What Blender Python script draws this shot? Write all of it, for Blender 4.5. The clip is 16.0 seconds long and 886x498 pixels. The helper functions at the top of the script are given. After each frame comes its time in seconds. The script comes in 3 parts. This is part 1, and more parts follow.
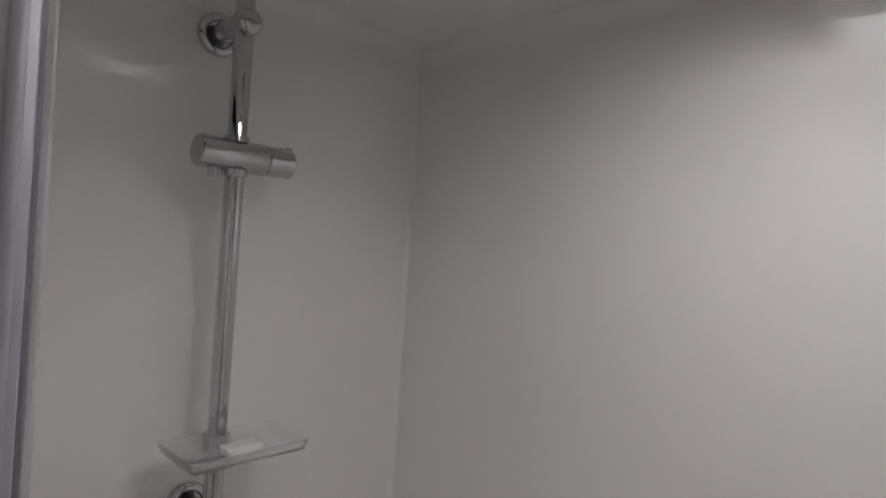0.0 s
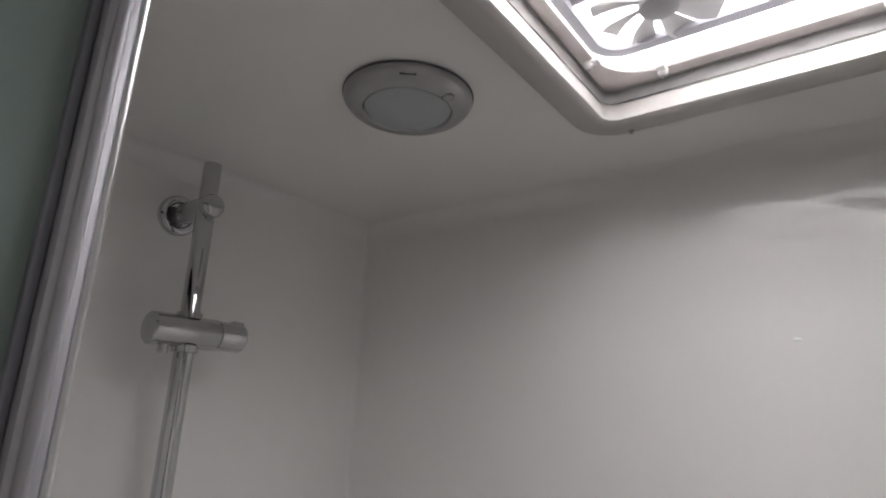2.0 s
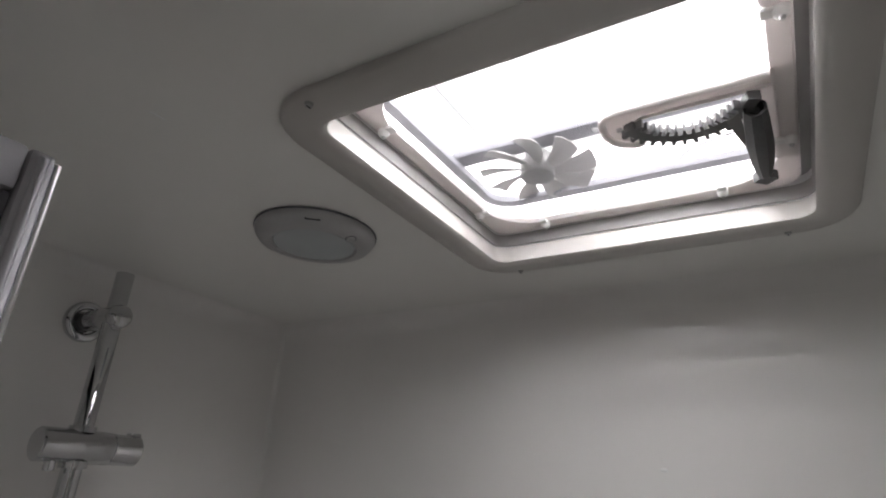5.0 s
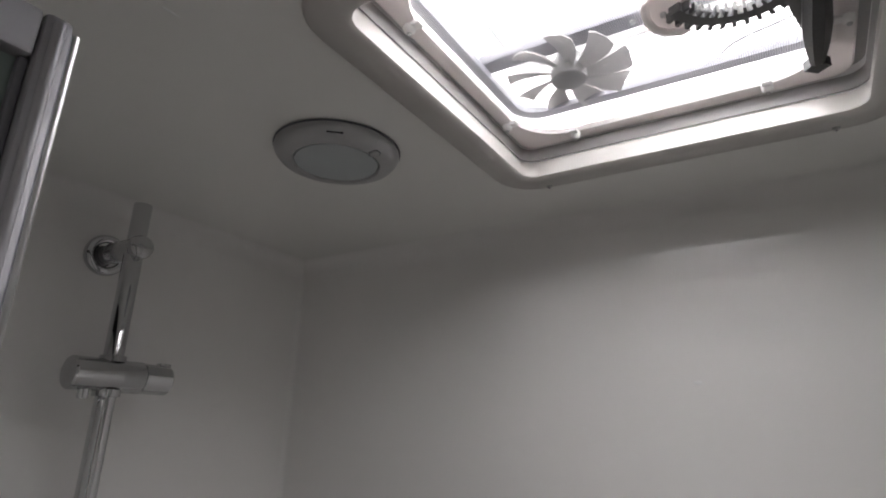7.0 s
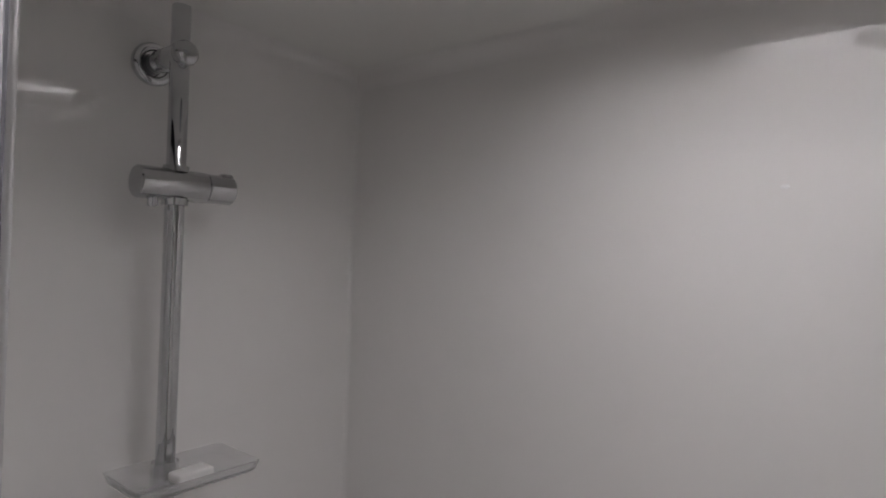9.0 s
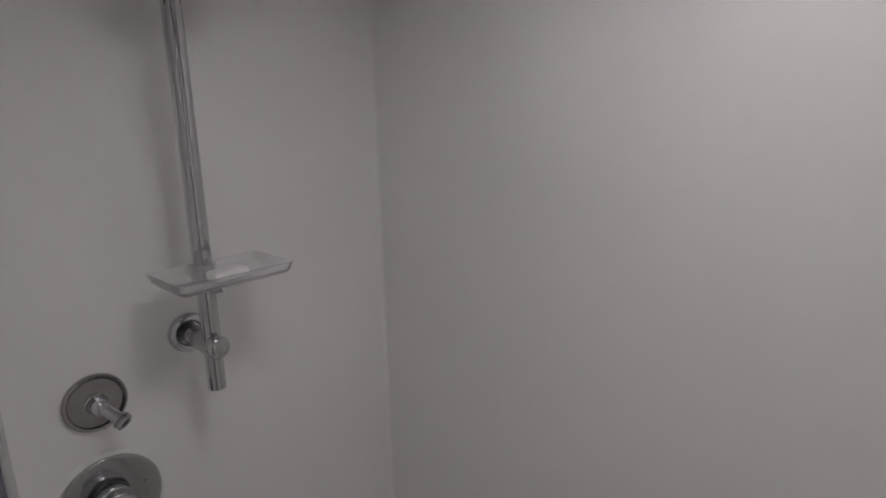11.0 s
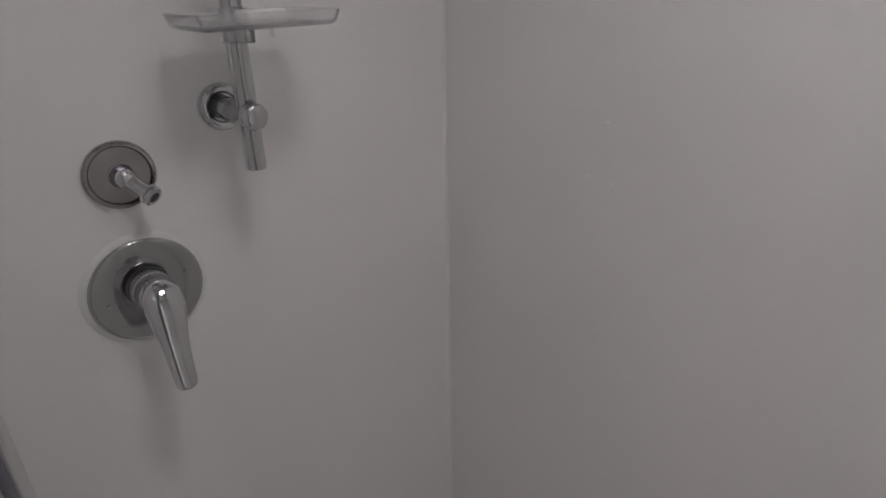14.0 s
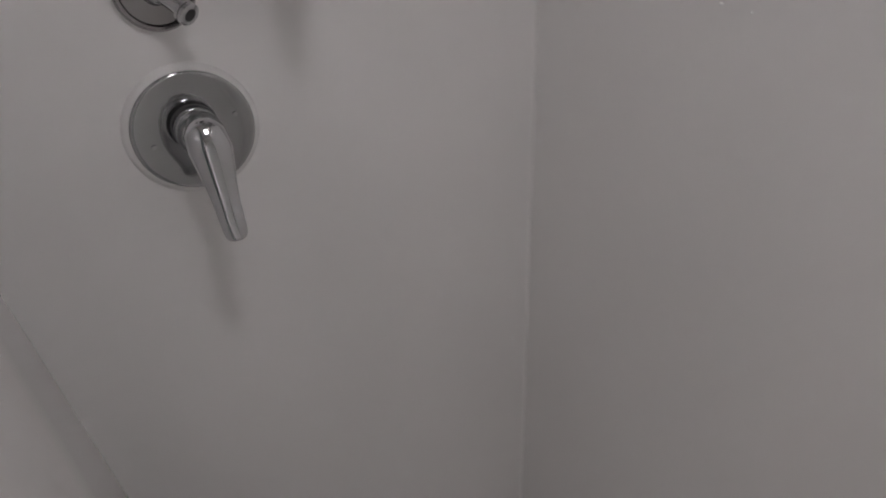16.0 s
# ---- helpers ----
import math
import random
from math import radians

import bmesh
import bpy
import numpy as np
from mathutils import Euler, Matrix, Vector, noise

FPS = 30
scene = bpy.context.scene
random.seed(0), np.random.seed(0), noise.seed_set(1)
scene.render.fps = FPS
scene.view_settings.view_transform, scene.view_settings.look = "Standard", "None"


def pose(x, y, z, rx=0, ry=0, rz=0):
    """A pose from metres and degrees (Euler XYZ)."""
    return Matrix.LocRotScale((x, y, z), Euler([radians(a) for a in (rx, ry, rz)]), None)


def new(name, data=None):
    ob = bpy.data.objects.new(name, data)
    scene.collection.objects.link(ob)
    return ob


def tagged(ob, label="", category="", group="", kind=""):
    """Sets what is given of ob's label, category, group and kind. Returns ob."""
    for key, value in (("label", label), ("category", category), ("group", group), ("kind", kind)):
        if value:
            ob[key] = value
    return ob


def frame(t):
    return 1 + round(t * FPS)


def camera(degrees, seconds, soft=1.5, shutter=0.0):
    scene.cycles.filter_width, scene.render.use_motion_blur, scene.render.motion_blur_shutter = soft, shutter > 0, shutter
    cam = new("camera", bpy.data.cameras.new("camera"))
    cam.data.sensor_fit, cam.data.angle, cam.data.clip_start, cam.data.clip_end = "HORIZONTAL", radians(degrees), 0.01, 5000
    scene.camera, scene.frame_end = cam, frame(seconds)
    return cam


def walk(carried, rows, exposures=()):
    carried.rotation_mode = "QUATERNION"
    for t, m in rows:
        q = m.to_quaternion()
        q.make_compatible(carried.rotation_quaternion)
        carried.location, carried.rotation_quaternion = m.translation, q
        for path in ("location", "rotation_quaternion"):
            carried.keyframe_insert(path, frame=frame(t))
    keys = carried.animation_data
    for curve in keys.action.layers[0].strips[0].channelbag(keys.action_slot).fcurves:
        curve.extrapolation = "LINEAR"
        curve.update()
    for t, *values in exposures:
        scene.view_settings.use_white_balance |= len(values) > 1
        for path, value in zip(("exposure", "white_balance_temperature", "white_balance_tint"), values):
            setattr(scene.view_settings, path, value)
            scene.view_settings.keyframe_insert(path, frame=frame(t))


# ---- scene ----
cam = camera(75.0, 16.0, soft=2.0)
PATH = [
    (0, pose(-0.6409, -0.6804, 1.6313, 89.66, -4.02, -46.78)),
    (0.5, pose(-0.6486, -0.6698, 1.6220, 94.55, -2.73, -48.23)),
    (1, pose(-0.6560, -0.6699, 1.6242, 97.90, -1.92, -49.96)),
    (1.5, pose(-0.6668, -0.6756, 1.6339, 102.01, -1.72, -50.96)),
    (2, pose(-0.6791, -0.6878, 1.6468, 105.21, -2.43, -53.13)),
    (2.5, pose(-0.6884, -0.7068, 1.6613, 106.83, -3.13, -55.61)),
    (3, pose(-0.6946, -0.7267, 1.6735, 108.10, -2.86, -58.61)),
    (3.5, pose(-0.6999, -0.7425, 1.6840, 109.85, -2.90, -59.22)),
    (4, pose(-0.7050, -0.7547, 1.6940, 112.19, -3.24, -59.41)),
    (4.2, pose(-0.7069, -0.7587, 1.6977, 112.32, -3.20, -59.38)),
    (6.3, pose(-0.7000, -0.7546, 1.6879, 111.43, -2.76, -58.60)),
    (6.5, pose(-0.6974, -0.7460, 1.6824, 110.45, -2.38, -58.50)),
    (7, pose(-0.6914, -0.7258, 1.6675, 107.48, -1.74, -58.08)),
    (7.5, pose(-0.6833, -0.7088, 1.6505, 103.91, -0.64, -56.94)),
    (8, pose(-0.6732, -0.6983, 1.6383, 99.07, 0.39, -55.22)),
    (8.5, pose(-0.6682, -0.6982, 1.6394, 94.56, -0.56, -54.12)),
    (9, pose(-0.6593, -0.7076, 1.6487, 90.37, -1.96, -51.95)),
    (9.5, pose(-0.6338, -0.7277, 1.6667, 83.93, -1.74, -49.17)),
    (11.8, pose(-0.6176, -0.6924, 1.5181, 74.12, 1.37, -48.20)),
    (12, pose(-0.6125, -0.6894, 1.5115, 73.20, 1.26, -47.96)),
    (12.5, pose(-0.6058, -0.6791, 1.4952, 71.13, 1.81, -47.44)),
    (13, pose(-0.6048, -0.6672, 1.4746, 70.00, 1.84, -46.76)),
    (13.5, pose(-0.6006, -0.6501, 1.4527, 67.03, 1.29, -46.50)),
    (14, pose(-0.5896, -0.6319, 1.4246, 64.88, 1.09, -43.10)),
    (14.5, pose(-0.5772, -0.6190, 1.3950, 62.91, 2.06, -40.44)),
    (15, pose(-0.5624, -0.6106, 1.3729, 60.51, 2.59, -38.15)),
    (15.5, pose(-0.5483, -0.6016, 1.3570, 57.26, 3.24, -35.79)),
    (16, pose(-0.5427, -0.5926, 1.3357, 55.52, 3.27, -34.43)),
]
walk(cam, PATH, [(0.0, 0.10, 6500, 10), (1.0, 0.13, 6500, 9), (2.0, 0.13, 6500, 7), (3.0, 0.05, 6500, 6), (3.5, 0.01, 6500, 6), (4.0, -0.12, 6500, 6), (6.5, -0.37, 6500, 6), (7.5, -0.15, 6500, 7),
                 (8.5, -0.03, 6500, 9), (9.5, -0.03, 6500, 10), (12.0, 0.08, 6500, 11), (14.0, 0.21, 6500, 11), (16.0, 0.33, 6500, 11)])

# ---- light ----
world = bpy.data.worlds.new("sky")
scene.world = world
world.use_nodes = True
sky = world.node_tree.nodes.new("ShaderNodeTexSky")
sky.sky_type, sky.sun_disc, sky.sun_elevation, sky.sun_rotation = "NISHITA", False, radians(55), radians(40)
world.node_tree.links.new(sky.outputs[0], world.node_tree.nodes["Background"].inputs[0])
world.node_tree.nodes["Background"].inputs[1].default_value = 0.1

CEIL = 1.9355                      # height of the ceiling
HX0, HX1, HY0, HY1 = -0.4597, -0.1623, -0.7949, -0.4931   # hatch opening
HATCH = 0.885                      # size of the hatch against its drawing

lamp = bpy.data.lights.new("hatch_daylight", "AREA")
lamp.shape, lamp.size, lamp.size_y, lamp.energy, lamp.color = "RECTANGLE", 0.318, 0.327, 7.2, (1.0, 0.955, 0.98)
day = new("hatch_daylight", lamp)
day.matrix_world = pose((HX0 + HX1) / 2, (HY0 + HY1) / 2, CEIL + 0.119)

# added fill lamp in the unseen cabin, raises the ambient light in the shower
glow = bpy.data.lights.new("cabin_fill_lamp", "AREA")
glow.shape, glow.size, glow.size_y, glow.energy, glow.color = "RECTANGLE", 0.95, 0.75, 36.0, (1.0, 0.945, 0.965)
fill_lamp = new("cabin_fill_lamp", glow)
fill_lamp.matrix_world = pose(-1.55, 0.555, 1.25, -90, 0, 0)

# ---- materials ----
def material(name, color, rough=0.5, metal=0.0, var=0.04, scale=6.0, bump=0.0, bump_scale=60.0, coat=0.0, rough_var=0.0, spec=0.5, through_light=0.0):
    m = bpy.data.materials.new(name)
    m.use_nodes = True
    nt = m.node_tree
    b = nt.nodes["Principled BSDF"]
    tc = nt.nodes.new("ShaderNodeTexCoord")
    n1 = nt.nodes.new("ShaderNodeTexNoise")
    n1.inputs["Scale"].default_value, n1.inputs["Detail"].default_value = scale, 5
    nt.links.new(tc.outputs["Object"], n1.inputs["Vector"])
    ramp = nt.nodes.new("ShaderNodeMapRange")
    ramp.inputs[1].default_value, ramp.inputs[2].default_value = 0.3, 0.7
    ramp.inputs[3].default_value, ramp.inputs[4].default_value = 1 - var, 1 + var
    nt.links.new(n1.outputs[0], ramp.inputs[0])
    mul = nt.nodes.new("ShaderNodeVectorMath")
    mul.operation = "SCALE"
    mul.inputs[0].default_value = color
    nt.links.new(ramp.outputs[0], mul.inputs["Scale"])
    nt.links.new(mul.outputs[0], b.inputs["Base Color"])
    b.inputs["Metallic"].default_value, b.inputs["Coat Weight"].default_value = metal, coat
    b.inputs["Roughness"].default_value, b.inputs["Specular IOR Level"].default_value = rough, spec
    if through_light:          # thin plastic lets a little daylight through
        tl, mx = nt.nodes.new("ShaderNodeBsdfTranslucent"), nt.nodes.new("ShaderNodeMixShader")
        nt.links.new(mul.outputs[0], tl.inputs[0])
        mx.inputs[0].default_value = through_light
        nt.links.new(b.outputs[0], mx.inputs[1])
        nt.links.new(tl.outputs[0], mx.inputs[2])
        nt.links.new(mx.outputs[0], nt.nodes["Material Output"].inputs[0])
    if rough_var:
        n3 = nt.nodes.new("ShaderNodeTexNoise")
        n3.inputs["Scale"].default_value, n3.inputs["Detail"].default_value = scale * 2.3, 6
        r3 = nt.nodes.new("ShaderNodeMapRange")
        r3.inputs[3].default_value, r3.inputs[4].default_value = max(0.02, rough - rough_var), rough + rough_var
        nt.links.new(tc.outputs["Object"], n3.inputs["Vector"])
        nt.links.new(n3.outputs[0], r3.inputs[0])
        nt.links.new(r3.outputs[0], b.inputs["Roughness"])
    if bump:
        n2 = nt.nodes.new("ShaderNodeTexNoise")
        n2.inputs["Scale"].default_value, n2.inputs["Detail"].default_value = bump_scale, 2
        bp = nt.nodes.new("ShaderNodeBump")
        bp.inputs["Strength"].default_value, bp.inputs["Distance"].default_value = bump, 0.002
        nt.links.new(tc.outputs["Object"], n2.inputs["Vector"])
        nt.links.new(n2.outputs[0], bp.inputs["Height"])
        nt.links.new(bp.outputs[0], b.inputs["Normal"])
    return m


def clear_material(name, color, rough, ior=1.49, clear=1.0):
    m = bpy.data.materials.new(name)
    m.use_nodes = True
    b = m.node_tree.nodes["Principled BSDF"]
    b.inputs["Base Color"].default_value = (*color, 1)
    b.inputs["Roughness"].default_value, b.inputs["IOR"].default_value = rough, ior
    b.inputs["Transmission Weight"].default_value = clear
    return m


def screen_material():
    """Woven fly screen: thin grey threads with open holes between them."""
    m = bpy.data.materials.new("fly_screen_mesh")
    m.use_nodes = True
    nt = m.node_tree
    out, b = nt.nodes["Material Output"], nt.nodes["Principled BSDF"]
    b.inputs["Base Color"].default_value, b.inputs["Roughness"].default_value = (0.35, 0.35, 0.36, 1), 0.6
    tc, sep = nt.nodes.new("ShaderNodeTexCoord"), nt.nodes.new("ShaderNodeSeparateXYZ")
    nt.links.new(tc.outputs["Object"], sep.inputs[0])
    threads = []
    for axis in (0, 1):
        f = nt.nodes.new("ShaderNodeMath")
        f.operation = "PINGPONG"
        f.inputs[1].default_value = 0.0010
        nt.links.new(sep.outputs[axis], f.inputs[0])
        g = nt.nodes.new("ShaderNodeMath")
        g.operation = "LESS_THAN"
        g.inputs[1].default_value = 0.00030
        nt.links.new(f.outputs[0], g.inputs[0])
        threads.append(g)
    mx = nt.nodes.new("ShaderNodeMath")
    mx.operation = "MAXIMUM"
    nt.links.new(threads[0].outputs[0], mx.inputs[0])
    nt.links.new(threads[1].outputs[0], mx.inputs[1])
    tr, mix = nt.nodes.new("ShaderNodeBsdfTransparent"), nt.nodes.new("ShaderNodeMixShader")
    nt.links.new(mx.outputs[0], mix.inputs[0])
    nt.links.new(tr.outputs[0], mix.inputs[1])
    nt.links.new(b.outputs[0], mix.inputs[2])
    nt.links.new(mix.outputs[0], out.inputs[0])
    return m


LINING = material("gloss_white_lining", (0.885, 0.872, 0.862), 0.026, var=0.012, scale=3, bump=0.006, bump_scale=7, rough_var=0.008, spec=0.4)
CEILING = material("satin_white_ceiling", (0.90, 0.893, 0.87), 0.09, var=0.02, scale=4, bump=0.03, bump_scale=14, rough_var=0.05, spec=0.3)
CHROME = material("chrome", (0.58, 0.587, 0.60), 0.03, 1.0, var=0.03, scale=30, rough_var=0.02)
DULL_CHROME = material("satin_chrome", (0.55, 0.555, 0.565), 0.11, 1.0, var=0.04, scale=40, rough_var=0.05)
PLATE = material("flat_chrome", (0.46, 0.465, 0.47), 0.10, 1.0, var=0.03, scale=30, rough_var=0.03)
# chrome with the dark cabin's reflection put into a lower base colour
DARK_CHROME = material("darkened_chrome", (0.40, 0.385, 0.385), 0.12, 1.0, var=0.06, scale=40, rough_var=0.04)
# chrome darkened to hold the shade of recessed necks
DARK_METAL = material("shaded_metal", (0.10, 0.10, 0.105), 0.35, 1.0, var=0.1, scale=40)
ALU = material("satin_aluminium", (0.37, 0.365, 0.39), 0.55, 0.5, var=0.05, scale=50, rough_var=0.06)
BRIGHT_ALU = material("polished_aluminium", (0.70, 0.70, 0.71), 0.3, 1.0, var=0.03, scale=60)
FROST = material("frosted_green_grey_glass", (0.37, 0.44, 0.42), 0.5, var=0.05, scale=5, bump=0.1, bump_scale=300, through_light=0.5)
DARK = material("dark_grey_plastic", (0.05, 0.05, 0.055), 0.5, var=0.1, scale=20)
CHAIN = material("dark_grey_nylon", (0.15, 0.15, 0.155), 0.35, var=0.1, scale=40, through_light=0.06)
BLACK = material("black_plastic", (0.018, 0.018, 0.02), 0.38, var=0.15, scale=40, bump=0.1, bump_scale=400)
BONE = material("off_white_plastic", (0.64, 0.615, 0.595), 0.32, var=0.03, scale=12, bump=0.05, bump_scale=200, rough_var=0.06)
FRAME = material("warm_white_plastic", (0.75, 0.71, 0.70), 0.4, var=0.03, scale=14, bump=0.05, bump_scale=200, through_light=0.20)
FAN = material("pale_grey_plastic", (0.36, 0.35, 0.345), 0.5, var=0.05, scale=30, through_light=0.06)
HUB = material("grey_plastic", (0.20, 0.197, 0.195), 0.5, var=0.05, scale=30)
TRIM = material("mid_grey_rubber", (0.15, 0.15, 0.17), 0.6, var=0.08, scale=30)
# grey that carries the shade of the gap round the hatch screen
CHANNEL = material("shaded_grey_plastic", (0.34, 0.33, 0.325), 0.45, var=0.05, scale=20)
RIM = material("silver_paint", (0.46, 0.46, 0.47), 0.32, 0.6, var=0.04, scale=30, rough_var=0.06)
LENS = material("milky_lens", (0.46, 0.49, 0.505), 0.55, var=0.04, scale=20, bump=0.15, bump_scale=500, spec=0.3)
SCREW = material("steel_screw", (0.5, 0.5, 0.5), 0.3, 1.0, var=0.1, scale=200)
SOAP = material("white_soap", (0.86, 0.85, 0.84), 0.4, var=0.03, scale=60)
# near white: paints the wall glints, also colours the ceiling scratch
SPECK = material("glint_and_scratch_white", (0.97, 0.97, 0.97), 0.05, var=0.01, scale=60, spec=1.0)
GASKET = material("white_silicone", (0.82, 0.81, 0.80), 0.45, var=0.03, scale=60)
CLEAR = clear_material("clear_plastic", (0.97, 0.97, 0.975), 0.14, 1.11, 0.80)
MESH = screen_material()
FLOOR = material("grey_vinyl_floor", (0.25, 0.23, 0.21), 0.5, var=0.15, scale=5, bump=0.1, bump_scale=80)
CABIN = material("pale_cabin_wall", (0.74, 0.715, 0.70), 0.5, var=0.06, scale=3, bump=0.05, bump_scale=60)
# near black for unseen surfaces that darken chrome reflections and cut bounce
DARK_CABIN = material("dark_unseen_cabin", (0.030, 0.024, 0.020), 0.5, var=0.25, scale=4, bump=0.08, bump_scale=50, rough_var=0.08)
LID = material("white_lid", (0.8, 0.8, 0.8), 0.4, var=0.03, scale=8)


# ---- mesh helpers ----
def mesh_of(bm, name, mat, smooth=40):
    bmesh.ops.recalc_face_normals(bm, faces=bm.faces[:])
    me = bpy.data.meshes.new(name)
    bm.to_mesh(me)
    bm.free()
    me.materials.append(mat)
    if smooth:
        me.polygons.foreach_set("use_smooth", [True] * len(me.polygons))
        me.set_sharp_from_angle(angle=radians(smooth))
    return me


def part(name, bm, mat, parent=None, label="", smooth=40):
    ob = new(name, mesh_of(bm, name, mat, smooth))
    if parent:
        ob.parent = parent
    return tagged(ob, label)


def thing(name, place, label, category, group=""):
    """An empty at a thing's base; its parts are built in its own coordinates."""
    ob = new(name)
    ob.empty_display_size = 0.03
    ob.matrix_world = place
    return tagged(ob, label, category, group)


def structure(name, bm, mat, label, category, smooth=40):
    return tagged(new(name, mesh_of(bm, name, mat, smooth)), label, category, kind="structure")


def box(bm, x0, x1, y0, y1, z0, z1, bevel=0.0, segments=2):
    vs = [bm.verts.new((x, y, z)) for x in (x0, x1) for y in (y0, y1) for z in (z0, z1)]
    fs = [bm.faces.new([vs[i] for i in q]) for q in ((0, 1, 3, 2), (4, 6, 7, 5), (0, 4, 5, 1), (2, 3, 7, 6), (0, 2, 6, 4), (1, 5, 7, 3))]
    if bevel:
        es = list({e for f in fs for e in f.edges})
        bmesh.ops.bevel(bm, geom=es, offset=bevel, segments=segments, profile=0.5, affect="EDGES")
    return bm


def boxed(*a, **k):
    return box(bmesh.new(), *a, **k)


def loft(bm, loops, closed=False, ring=True):
    """Skin a row of equally long loops of points; closed joins the last to the first."""
    rows = [[bm.verts.new(p) for p in lp] for lp in loops]
    n = len(rows[0])
    pairs = list(zip(rows, rows[1:])) + ([(rows[-1], rows[0])] if closed else [])
    for a, b in pairs:
        for i in range(n if ring else n - 1):
            j = (i + 1) % n
            bm.faces.new((a[i], a[j], b[j], b[i]))
    return rows


def capped(bm, loops):
    rows = loft(bm, loops)
    bm.faces.new(rows[0])
    bm.faces.new(rows[-1])
    return bm


def lathe(profile, turn=Matrix.Identity(4), n=40, bm=None):
    """Turn a profile of (radius, height) about the z axis, then place it by turn."""
    bm = bm or bmesh.new()
    loops = []
    for r, h in profile:
        loops.append([turn @ Vector((max(r, 1e-5) * math.cos(2 * math.pi * i / n), max(r, 1e-5) * math.sin(2 * math.pi * i / n), h)) for i in range(n)])
    return capped(bm, loops)


def tube(points, radii, n=20, bm=None, squash=None):
    """A tube of changing radius along points; squash gives its width to height in each place."""
    bm = bm or bmesh.new()
    pts = [Vector(p) for p in points]
    loops, side = [], None
    for i, p in enumerate(pts):
        d = (pts[min(i + 1, len(pts) - 1)] - pts[max(i - 1, 0)]).normalized()
        if side is None:
            side = d.orthogonal().normalized() if abs(d.x) > 0.9 else Vector((1, 0, 0))
        side = (side - d * side.dot(d)).normalized()
        up = d.cross(side)
        r = radii[i]
        s = squash[i] if squash else 1.0
        loops.append([p + side * (r * math.cos(2 * math.pi * k / n)) + up * (r * s * math.sin(2 * math.pi * k / n)) for k in range(n)])
    return capped(bm, loops)


def rounded(x0, x1, y0, y1, z, r, n=8):
    """A rounded rectangle as a loop of points at height z."""
    pts = []
    for cx, cy, a0 in ((x1 - r, y1 - r, 0), (x0 + r, y1 - r, 90), (x0 + r, y0 + r, 180), (x1 - r, y0 + r, 270)):
        for i in range(n + 1):
            a = radians(a0 + 90 * i / n)
            pts.append((cx + r * math.cos(a), cy + r * math.sin(a), z))
    return pts


OUT = Matrix.Rotation(radians(90), 4, "X")     # turns z to -y: out of the fittings' wall


# ---- structure: the shower cubicle ----
def build_shell():
    structure("wall_north", boxed(-0.70, 0.05, 0.0, 0.05, 0.0, CEIL), LINING, "glossy white moulded shower wall carrying the fittings", "wall")
    structure("wall_east", boxed(0.0, 0.05, -1.42, 0.0, 0.0, CEIL), LINING, "plain glossy white shower wall reflecting the roof hatch", "wall")
    structure("wall_south", boxed(-0.70, 0.0, -1.42, -1.37, 0.0, CEIL), LINING, "plain glossy white end wall of the shower", "wall")
    structure("wall_west", boxed(-0.699, -0.661, -0.440, 0.0, 0.0, 1.875, bevel=0.004), LINING, "narrow glossy white return wall beside the doorway", "wall")
    structure("floor", boxed(-0.7005, 0.05, -1.42, 0.05, -0.05, 0.0), LINING, "white moulded shower tray floor", "floor")
    bm = bmesh.new()
    ce, ho = (-2.4, 0.05, -2.0, 0.6), (HX0 - 0.006, HX1 + 0.006, HY0 - 0.006, HY1 + 0.006)
    loft(bm, [rounded(*ce, CEIL, 0.001, 3), rounded(*ho, CEIL, 0.02, 3), rounded(*ho, CEIL + 0.04, 0.02, 3), rounded(*ce, CEIL + 0.04, 0.001, 3)], closed=True)
    structure("ceiling", bm, CEILING, "satin white caravan ceiling with a square roof opening", "ceiling", 30)
    # soft inner corners of the moulded lining
    for name, place, length, r in (("trim_corner", Matrix.Identity(4), CEIL, 0.007),
                                   ("trim_north", Matrix(((0, 0, -1, 0), (1, 0, 0, 0), (0, -1, 0, CEIL), (0, 0, 0, 1))) @ Matrix.Identity(4), 0.67, 0.026),
                                   ("trim_east", None, 1.37, 0.026)):
        bm = bmesh.new()
        arc = [(-r + r * math.cos(radians(a)), -r + r * math.sin(radians(a))) for a in range(0, 91, 10)]
        loops = []
        for s in (0.0, length):
            lp = []
            for u, v in arc + [(0.002, 0.002)]:
                if name == "trim_corner":
                    lp.append((u, v, s))
                elif name == "trim_north":
                    lp.append((-s, u, CEIL + v))
                else:
                    lp.append((u, -s, CEIL + v))
            loops.append(lp)
        capped(bm, loops)
        structure(name, bm, LINING, "rounded white inner corner of the lining", "trim", 60)
    structure("front_header", boxed(-0.702, -0.662, -1.37, -0.001, 1.878, CEIL - 0.001, bevel=0.003), DARK, "dark grey header rail over the doorway", "rail")


